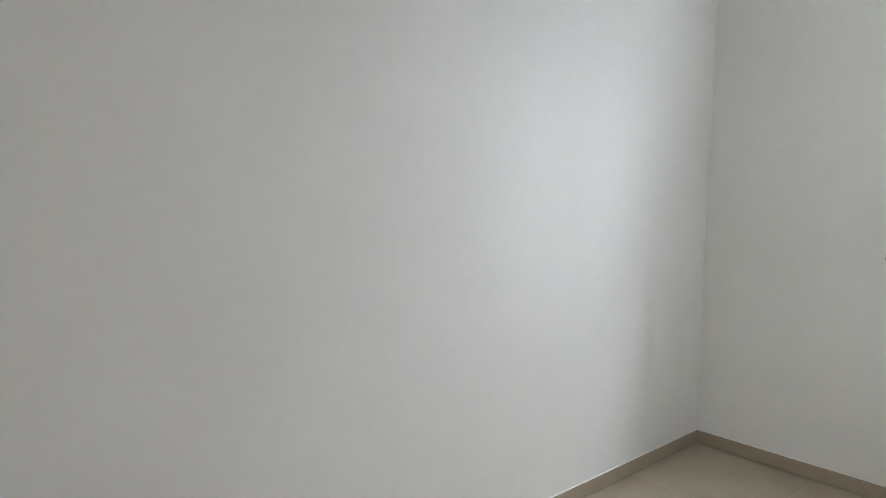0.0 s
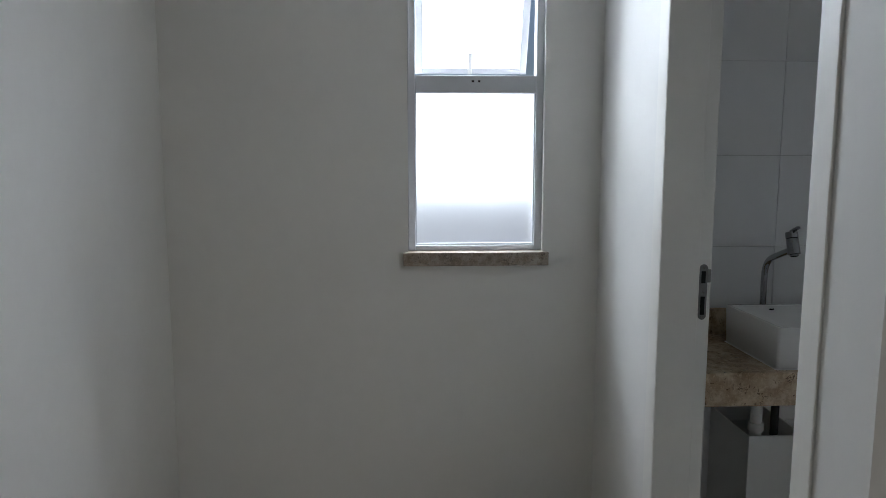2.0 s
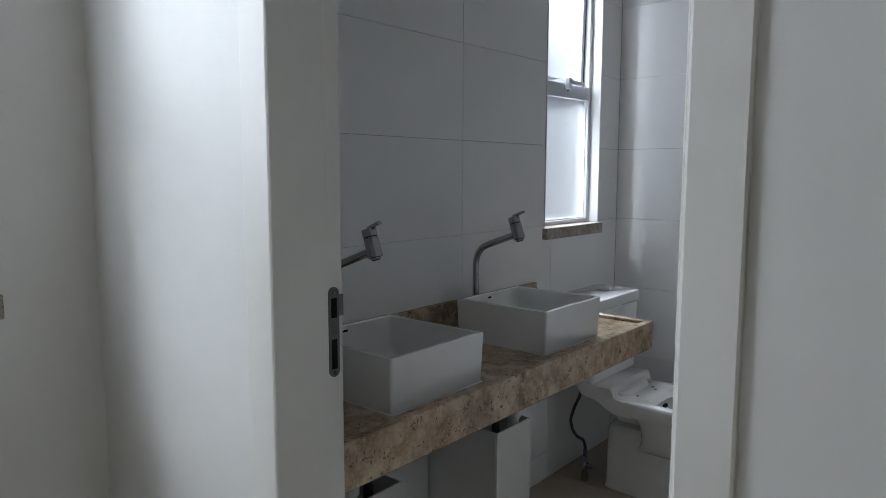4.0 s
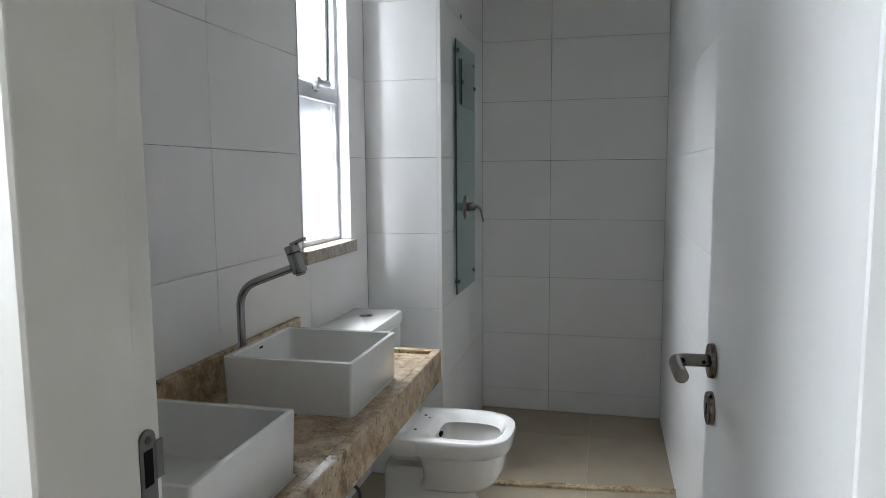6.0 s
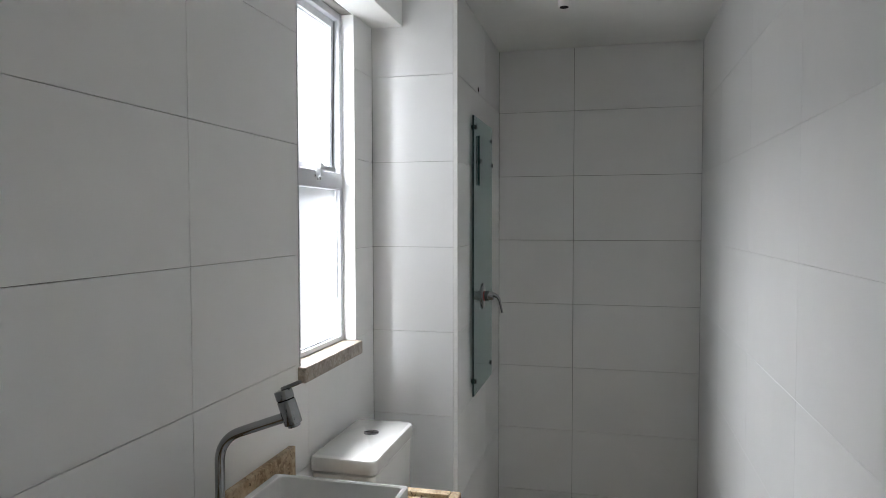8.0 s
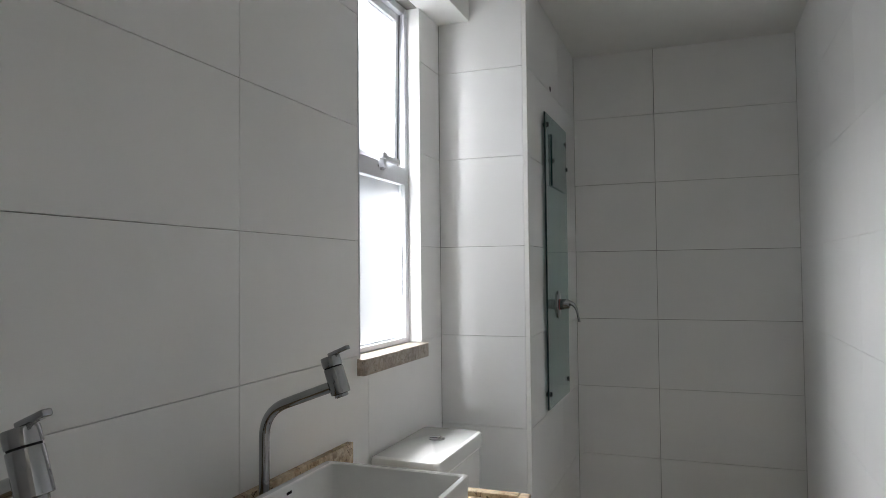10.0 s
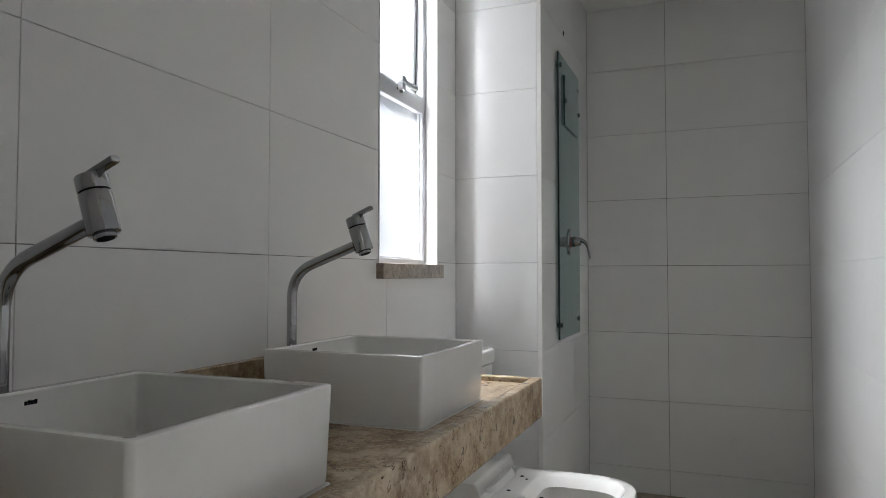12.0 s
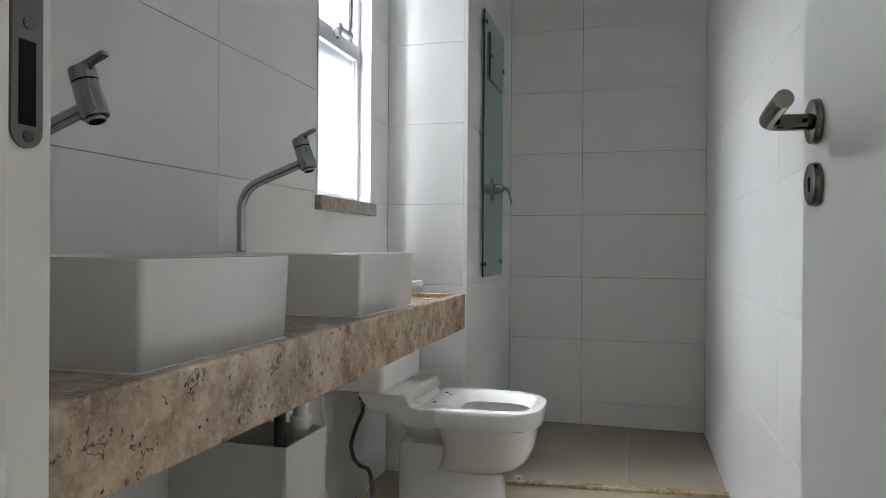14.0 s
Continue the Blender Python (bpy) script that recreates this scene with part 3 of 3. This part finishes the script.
def tap(y, bx):
    """Tall bent chrome tap with a tilted barrel head and a flat lever."""
    root = thing("basin_tap", "tall bent chrome tap with a tilted barrel head behind the basin", "tap", (bx, y, COUNTER_Z), "taps over the basins")
    part("base_ring", cyl((0, 0, 0), (0, 0, 0.007), 0.022, 0.020, 28, 0.001), CHROME, root, "", True)
    path = arc_path([(0, 0, 0.004), (0, 0, 0.281), (0.160, 0, 0.340)], 0.055, 10)
    part("spout", sweep(path, 0.0108, 20), CHROME, root, "", True)
    top, foot = Vector((0.1525, 0, 0.397)), Vector((0.177, 0, 0.326))
    d = (foot - top).normalized()
    cap = part("cap", cyl(top, top + d * 0.021, 0.0195, n=32, bevel=0.002), SATIN, root, "", True)
    barrel = part("barrel", cyl(top + d * 0.0225, foot, 0.0195, n=32, bevel=0.002), SATIN, root, "", True)
    part("neck", cyl(top + d * 0.020, top + d * 0.024, 0.0175, n=24), DARK, root)
    part("aerator", cyl(foot - d * 0.001, foot + d * 0.006, 0.0135, n=24, bevel=0.001), SATIN, barrel, "", True)
    part("aerator_mesh", cyl(foot + d * 0.0055, foot + d * 0.0066, 0.0105, n=20), DARK, barrel, "dark aerator mesh")
    lever = box(-0.006, 0.040, -0.0065, 0.0065, -0.0042, 0.0042, 0.002, 2)
    bmesh.ops.transform(lever, matrix=pose(*(top + Vector((0.004, 0, 0.004))), 0, -23, 0), verts=lever.verts)
    part("lever", lever, SATIN, cap)


tap(1.966, 0.087)
tap(1.324, 0.080)


# ---- bathroom: trap covers under the counter ----
def trap_cover(y0, y1, py, hy):
    """Open-topped white box round the waste pipe under the counter."""
    root = thing("pipe_cover", "open-topped white box hiding the waste pipe under the counter", "pipe cover", (0.0, (y0 + y1) / 2, 0), "pipe covers under the vanity")
    hw, x1, h, t = (y1 - y0) / 2, 0.292, 0.512, 0.006
    part("front_panel", box(x1 - t, x1, -hw, hw, 0.001, h, 0.001, 1), COVER, root)
    part("side_panel", box(0.002, x1 - t - 0.0005, -hw, -hw + t, 0.001, h, 0.001, 1), COVER, root)
    part("side_panel", box(0.002, x1 - t - 0.0005, hw - t, hw, 0.001, h, 0.001, 1), COVER, root)
    pipe = thing("waste_pipe", "white plastic trap and black waste hose under the basin", "waste pipe", (0.0, (y0 + y1) / 2, 0), "waste pipes under the vanity")
    part("trap", add_cyl(add_cyl(bmesh.new(), (0.246, py, 0.30), (0.246, py, 0.640), 0.019, n=20), (0.246, py, 0.640), (0.246, py, 0.762), 0.024, n=20), PLASTIC, pipe, "", True)
    part("collar", cyl((0.246, py, 0.515), (0.246, py, 0.543), 0.0255, n=20, bevel=0.002), PLASTIC, pipe, "", True)
    part("hose", cyl((0.250, hy, 0.002), (0.250, hy, 0.760), 0.013, n=14), RUBBER, pipe, "black hose", True)


trap_cover(1.815, 2.008, 0.058, -0.048)
trap_cover(1.190, 1.383, -0.052, 0.010)


# ---- bathroom: toilet ----
def toilet():
    yc = 2.805
    root = thing("toilet", "white ceramic close-coupled toilet without a seat, tank against the wall", "toilet", (0.0, yc, 0))

    def ring(xb, xf, hw, z, n=48, e=3.0, eb=5.0):
        cx, a = (xb + xf) / 2, (xf - xb) / 2
        pts = []
        for k in range(n):
            u = 2 * math.pi * k / n
            c, s = math.cos(u), math.sin(u)
            ee = e if c > 0 else eb
            pts.append((cx + a * math.copysign(abs(c) ** (2 / ee), c), hw * math.copysign(abs(s) ** (2 / ee), s), z))
        return pts

    rz = 0.415
    outer = [ring(0.235, 0.588, 0.120, 0.0), ring(0.235, 0.581, 0.116, 0.02), ring(0.235, 0.575, 0.114, 0.12), ring(0.235, 0.576, 0.114, 0.170), ring(0.250, 0.585, 0.1122, 0.188), ring(0.290, 0.598, 0.110, 0.194),
             ring(0.350, 0.614, 0.122, 0.202), ring(0.372, 0.645, 0.144, 0.220), ring(0.384, 0.668, 0.158, 0.248), ring(0.384, 0.682, 0.168, 0.285), ring(0.372, 0.687, 0.173, 0.325), ring(0.355, 0.690, 0.176, 0.347), ring(0.300, 0.692, 0.178, 0.352),
             ring(0.292, 0.706, 0.182, 0.357, eb=9), ring(0.285, 0.713, 0.1847, 0.372, eb=9), ring(0.285, 0.714, 0.1848, rz - 0.012, eb=9), ring(0.287, 0.711, 0.183, rz - 0.003, eb=9),
             ring(0.294, 0.705, 0.180, rz), ring(0.386, 0.680, 0.140, rz - 0.0008), ring(0.394, 0.675, 0.134, rz - 0.006), ring(0.412, 0.664, 0.121, rz - 0.024), ring(0.420, 0.659, 0.116, rz - 0.032, e=2.8)]
    lining = [ring(0.420, 0.659, 0.116, rz - 0.032, e=2.8), ring(0.414, 0.666, 0.124, rz - 0.037, e=2.8), ring(0.412, 0.668, 0.125, rz - 0.055, e=2.7), ring(0.425, 0.655, 0.112, rz - 0.10, e=2.5), ring(0.455, 0.625, 0.085, rz - 0.15, e=2.3), ring(0.50, 0.58, 0.045, rz - 0.19, e=2.0)]
    shell = part("bowl", loft(outer, (True, False)), CERAMIC, root, "", True)
    part("bowl_lining", loft(lining, (False, True)), GREY_CERAMIC, shell, "grey inside of the bowl", True)
    part("flush_jet", box(0.410, 0.424, 0.034, 0.066, rz - 0.068, rz - 0.054, 0.002, 1), DARK, shell, "dark flush inlet")
    # stepped deck under the tank
    prof = [(0.150, 0.405), (0.120, 0.448), (0.120, 0.456), (0.268, 0.456), (0.279, 0.454), (0.286, 0.447), (0.291, 0.432), (0.296, 0.421), (0.306, 0.4168), (0.316, 0.4155), (0.328, 0.4125), (0.380, 0.4085), (0.380, 0.3535), (0.310, 0.3535), (0.275, 0.360), (0.245, 0.378), (0.215, 0.394)]
    edge = [(x, z - 0.0045 if z > 0.41 else z) for x, z in prof]
    deck = loft([[(x, -0.185, z) for x, z in edge], [(x, -0.1838, z + 0.0025 if z > 0.405 else z) for x, z in edge], [(x, -0.181, z) for x, z in prof],
                 [(x, 0.181, z) for x, z in prof], [(x, 0.1838, z + 0.0025 if z > 0.405 else z) for x, z in edge], [(x, 0.185, z) for x, z in edge]])
    part("deck", deck, CERAMIC, root, "", True)
    foot = loft([ring(0.215, 0.43, 0.117, 0.0, e=5), ring(0.220, 0.43, 0.113, 0.03, e=5), ring(0.222, 0.43, 0.1125, 0.250, e=5), ring(0.226, 0.43, 0.110, 0.268, e=5), ring(0.236, 0.42, 0.101, 0.278, e=5), ring(0.240, 0.42, 0.060, 0.283, e=5),
                 ring(0.225, 0.42, 0.048, 0.305, e=5), ring(0.195, 0.40, 0.056, 0.350, e=5), ring(0.175, 0.36, 0.115, 0.383, e=5), ring(0.15, 0.31, 0.150, 0.43, e=5)])
    part("pedestal", foot, CERAMIC, root, "", True)
    tank = loft([rounded_rect(0.010, 0.205, -0.195, 0.195, 0.022, 0.458), rounded_rect(0.006, 0.212, -0.203, 0.203, 0.024, 0.47), rounded_rect(0.004, 0.216, -0.206, 0.206, 0.024, 0.757), rounded_rect(0.008, 0.212, -0.202, 0.202, 0.022, 0.760)])
    part("tank", tank, CERAMIC, root, "", True)
    lid = loft([rounded_rect(0.012, 0.205, -0.195, 0.195, 0.018, 0.7602), rounded_rect(0.010, 0.208, -0.198, 0.198, 0.020, 0.766), rounded_rect(0.001, 0.222, -0.212, 0.212, 0.024, 0.767), rounded_rect(0.001, 0.223, -0.213, 0.213, 0.024, 0.798),
                rounded_rect(0.004, 0.219, -0.209, 0.209, 0.022, 0.808), rounded_rect(0.012, 0.211, -0.201, 0.201, 0.016, 0.812)])
    cover = part("tank_lid", lid, CERAMIC, root, "", True)
    part("flush_button", cyl((0.115, 0.05, 0.811), (0.115, 0.05, 0.8155), 0.026, n=32, bevel=0.001), CHROME, cover, "round chrome double flush button", True)
    part("button_split", box(0.0895, 0.1405, 0.0492, 0.0508, 0.8152, 0.8160), DARK, cover)
    for y in (-0.078, 0.078):
        part("seat_hole", cyl((0.350, y, rz - 0.001), (0.350, y, rz + 0.0006), 0.0065, n=14), DARK, root)
    part("seat_hole", cyl((0.372, 0.052, rz - 0.001), (0.372, 0.052, rz + 0.0006), 0.0045, n=12), DARK, root)
    part("floor_bolt", cyl((0.40, -0.106, 0.05), (0.40, -0.1115, 0.05), 0.007, n=12), RUBBER, root)


toilet()
supply = thing("water_supply", "dark braided hose on a chrome angle valve beside the toilet", "water valve", (0.10, 2.66, 0.0))
hose_path = arc_path([(0.007, 0.03, 0.448), (0.007, 0.03, 0.375), (-0.020, 0.03, 0.315), (-0.038, 0.03, 0.255), (-0.027, 0.03, 0.210), (0.000, 0.03, 0.184), (0.026, 0.03, 0.182), (0.037, 0.03, 0.155), (0.038, 0.03, 0.100)], 0.013, 5)
braided = part("hose", sweep(hose_path, 0.0068, 12), BRAID, supply, "dark braided hose", True)
part("ferrule", cyl((0.007, 0.03, 0.392), (0.007, 0.03, 0.416), 0.009, n=16, bevel=0.001), STRIKE_STEEL, braided, "", True)
part("nut", cyl((0.007, 0.03, 0.416), (0.007, 0.03, 0.436), 0.017, n=8, bevel=0.002), RUBBER, braided, "black plastic nut")
part("ferrule", cyl((0.038, 0.03, 0.110), (0.038, 0.03, 0.140), 0.009, n=16, bevel=0.001), STRIKE_STEEL, braided, "", True)
part("nut", cyl((0.038, 0.03, 0.085), (0.038, 0.03, 0.112), 0.012, n=6), CHROME, supply)
part("valve_body", cyl((0.038, 0.03, 0.0), (0.038, 0.03, 0.088), 0.017, 0.012, 20, 0.002), CHROME, supply, "", True)
part("valve_knob", cyl((0.050, 0.03, 0.070), (0.076, 0.03, 0.070), 0.013, 0.011, 18, 0.002), CHROME, supply, "", True)

# ---- shower: glass panel, mixer, lamp holder, threshold ----
gp = thing("glass_panel", "tall green-tinted glass panel bolted to the shower wall", "glass panel", (COL_X, 3.660, 0.0))
glass = part("sheet", box(0.012, 0.018, -0.218, 0.220, 0.805, 1.980), GREEN_GLASS, gp)
glass.visible_shadow = False
part("edge_strip", box(0.0117, 0.0183, -0.2235, -0.2185, 0.805, 1.980), EDGE_GLASS, gp, "dark polished glass edge")
for y, z in ((-0.185, 1.935), (0.190, 1.915), (-0.190, 0.862), (0.186, 0.868)):
    part("bolt", cyl((0.001, y, z), (0.023, y, z), 0.010, n=20, bevel=0.001), BOLT, gp, "", True)
flap = part("flap", box(0.0195, 0.0255, -0.132, 0.165, 1.695, 1.905), GREEN_GLASS, gp, "small square glass flap")
flap.visible_shadow = False
part("flap_edge", box(0.0193, 0.0257, -0.134, -0.1322, 1.695, 1.905), EDGE_GLASS, flap)
for y, z in ((-0.112, 1.800), (0.178, 1.802)):
    part("bolt", cyl((0.012, y, z), (0.030, y, z), 0.009, n=20, bevel=0.001), BOLT, flap, "", True)
mixer = thing("shower_mixer", "chrome shower mixer with a drooping lever on the glass panel", "shower mixer", (COL_X + 0.0185, 3.640, 1.208))
plate = loft([[(x, 0.040 * s * math.cos(a), 0.058 * s * math.sin(a)) for a in (2 * math.pi * k / 36 for k in range(36))] for x, s in ((0.0, 1.0), (0.004, 0.99), (0.007, 0.9))])
part("plate", plate, CHROME, mixer, "", True)
part("ring", cyl((0.006, 0, 0), (0.0085, 0, 0), 0.0241, n=28), RED, mixer, "red washer ring", True)
mixer_body = part("body", cyl((0.0083, 0, 0), (0.050, 0, 0.002), 0.0235, 0.019, 28, 0.006), CHROME, mixer, "", True)
bend = arc_path([(0.034, 0, 0.008), (0.070, 0, 0.008), (0.088, 0, -0.072)], 0.034, 12)
skin = []
for k, p in enumerate(bend):
    q = k / (len(bend) - 1)
    nxt, prv = bend[min(k + 1, len(bend) - 1)], bend[max(k - 1, 0)]
    along = (Vector(nxt) - Vector(prv)).normalized()
    up = along.cross(Vector((0, 1, 0))).normalized()
    w, th = 0.015 - 0.007 * q, 0.0125 - 0.0085 * q
    skin.append([tuple(Vector(p) + Vector((0, 1, 0)) * w * math.cos(u) + up * th * math.sin(u)) for u in (2 * math.pi * j / 16 for j in range(16))])
part("lever", loft(skin), CHROME, mixer_body, "", True)
outlet = finish("shower_outlet", cyl((0, 0, 0), (0.0012, 0, 0), 0.011, n=20), DARK)
outlet.location = (COL_X, 3.627, 2.118)
tagged(outlet, "small dark capped shower outlet in the tiled wall", "pipe outlet")
holder = thing("lamp_holder", "bare white plastic lamp holder on the ceiling", "lamp holder", (0.735, 3.29, CEIL_B))
part("base", box(-0.066, 0.066, -0.066, 0.066, -0.026, -0.001, 0.004, 2), PLASTIC, holder)
socket = part("socket", cyl((0, 0, -0.074), (0, 0, -0.026), 0.022, 0.026, 24, 0.002), PLASTIC, holder, "", True)
part("socket_mouth", cyl((0, 0, -0.0752), (0, 0, -0.073), 0.017, n=20), DARK, socket)
kerb = finish("trim_threshold", box(-0.51, 0.51, -0.018, 0.018, 0.001, 0.014, 0.003, 2), STONE, None, "thin brown stone threshold strip across the shower floor", kind="structure")
kerb.matrix_world = pose(0.845, 3.238, 0, 0, 0, 6)
kerb["category"] = "threshold"

clip = thing("floor_bracket", "small white plastic bracket with a screw hole on the shower threshold", "bracket", (0.555, 3.205, 0.0))
part("foot_plate", box(-0.018, 0.018, -0.012, 0.012, 0.001, 0.004, 0.001, 1), PLASTIC, clip)
part("upright", box(-0.018, 0.018, 0.0085, 0.012, 0.004, 0.030, 0.001, 1), PLASTIC, clip)
part("screw_hole", cyl((0.004, 0.0083, 0.018), (0.004, 0.0075, 0.018), 0.004, n=12), DARK, clip)

# ---- outside ----
ground = finish("ground", box(-1500, 1500, -1500, 1500, -31, -30), mottled("far_ground", (0.38, 0.40, 0.42), (0.50, 0.52, 0.54), 0.02, 0.9), None, "distant grey-green town ground far below", kind="structure")
ground["category"] = "ground"
FACADE = mottled("far_facade", (0.45, 0.47, 0.48), (0.55, 0.57, 0.58), 0.05, 0.8)
FAR_GLASS = mottled("far_glass", (0.10, 0.16, 0.22), (0.16, 0.24, 0.32), 0.3, 0.15)


def tower(x, y, w, d, top):
    root = thing("tower_block", "distant pale tower block with bands of blue windows", "building", (x, y, -30), "towers outside")
    h = top + 30
    part("wall", box(-d / 2, d / 2, -w / 2, w / 2, 0, h), FACADE, root)
    part("roof", box(-d / 2 - 0.3, d / 2 + 0.3, -w / 2 - 0.3, w / 2 + 0.3, h, h + 0.8), FACADE, root)
    cols = 5
    for k in range(int(h // 3.2)):
        for c in range(cols):
            cy = -w / 2 + (c + 0.5) * w / cols
            part("window", box(d / 2, d / 2 + 0.12, cy - w / cols * 0.36, cy + w / cols * 0.36, 3.2 * k + 1.0, 3.2 * k + 2.5), FAR_GLASS, root)


tower(-75, -7.5, 16, 14, 22)
tower(-140, 60, 22, 18, 12)


# ---- tiles, last: each tile a piece of its wall ----
GAP = 0.0008
tile_meshes = {}


def tile_piece(wall, axis, lo, hi, rects, mat=None, name="tile"):
    """One tile, cut to the given rectangles; alike whole tiles share a mesh."""
    u0, v0 = min(r[0] for r in rects), min(r[2] for r in rects)
    rel = tuple((round(a - u0, 4), round(b - u0, 4), round(c - v0, 4), round(d - v0, 4)) for a, b, c, d in rects)
    key = (axis, round(hi - lo, 4), rel, mat.name if mat else "")
    me = tile_meshes.get(key)
    if me is None:
        bm = bmesh.new()
        for a, b, c, d in rel:
            if axis == "x":
                add_box(bm, 0, hi - lo, a, b, c, d)
            elif axis == "y":
                add_box(bm, a, b, 0, hi - lo, c, d)
            else:
                add_box(bm, a, b, c, d, 0, hi - lo)
        if len(rel) == 1:
            bmesh.ops.bevel(bm, geom=list(bm.edges), offset=0.0005, segments=1, affect="EDGES")
        me = bpy.data.meshes.new(name)
        bm.to_mesh(me)
        bm.free()
        me.materials.append(mat or TILE)
        tile_meshes[key] = me
    ob = new(name, me)
    ob.location = {"x": (lo, u0, v0), "y": (u0, lo, v0), "z": (u0, v0, lo)}[axis]
    ob.parent = wall
    return ob


def cuts(start, end, joint, step):
    first = joint - step * math.ceil((joint - start) / step)
    marks = [start] + [first + step * k for k in range(60) if start + 0.004 < first + step * k < end - 0.004] + [end]
    return list(zip(marks, marks[1:]))


def clad(wall, axis, lo, hi, u0, u1, ujoint, ustep, v0, v1, vjoint, vstep, holes=(), mat=None, name="tile", gap=GAP):
    for a, b in cuts(u0, u1, ujoint, ustep):
        for c, d in cuts(v0, v1, vjoint, vstep):
            rects = [(a + gap, b - gap, c + gap, d - gap)]
            for hole in holes:
                rects = minus(rects, hole)
            if rects:
                tile_piece(wall, axis, lo, hi, rects, mat, name)


clad(wall_window, "x", -T, 0.0, PART_Y1, COL_Y, 2.0, 0.60, 0.0, CEIL_B, ROW0, ROW, [(W2[0] - 0.009, W2[1] + 0.009, SILL_Z - 0.047, HEAD_Z + 0.002)])
clad(wall_boxing, "y", COL_Y, COL_Y + T, 0.0, COL_X - 0.016, 0.0, 0.60, 0.0, CEIL_B, ROW0, ROW)
clad(wall_boxing, "x", COL_X - T, COL_X, COL_Y + 0.016, BACK_Y, COL_Y + 0.6, 0.60, 0.0, CEIL_B, ROW0, ROW)
clad(wall_shower, "y", BACK_Y, BACK_Y + T, COL_X, BATH_X1, 0.727, 0.62, 0.0, CEIL_B, ROW0, ROW, gap=0.0011)
# joints almost closed on this wall, imitating how glare washes them out
clad(wall_inner, "x", BATH_X1, BATH_X1 + T, PART_Y1, BACK_Y, 2.43, 0.60, 0.0, CEIL_B, ROW0, ROW, gap=0.0002)
clad(floor, "z", -0.008, 0.0, -0.01, BATH_X1 + 0.01, 0.97, 0.60, PART_Y0, BACK_Y + 0.01, 3.262, 0.60, mat=FLOOR_TILE, name="floor_tile")
clad(floor, "z", -0.008, 0.0, 0.0, EAST_X, 0.62, 0.60, SOUTH_Y - 0.01, PART_Y0, -0.19, 0.60, mat=FLOOR_TILE, name="floor_tile")
clad(floor, "z", -0.008, 0.0, 1.40, EAST_X, 0.62, 0.60, PART_Y0, NORTH_Y, 1.01, 0.60, mat=FLOOR_TILE, name="floor_tile")
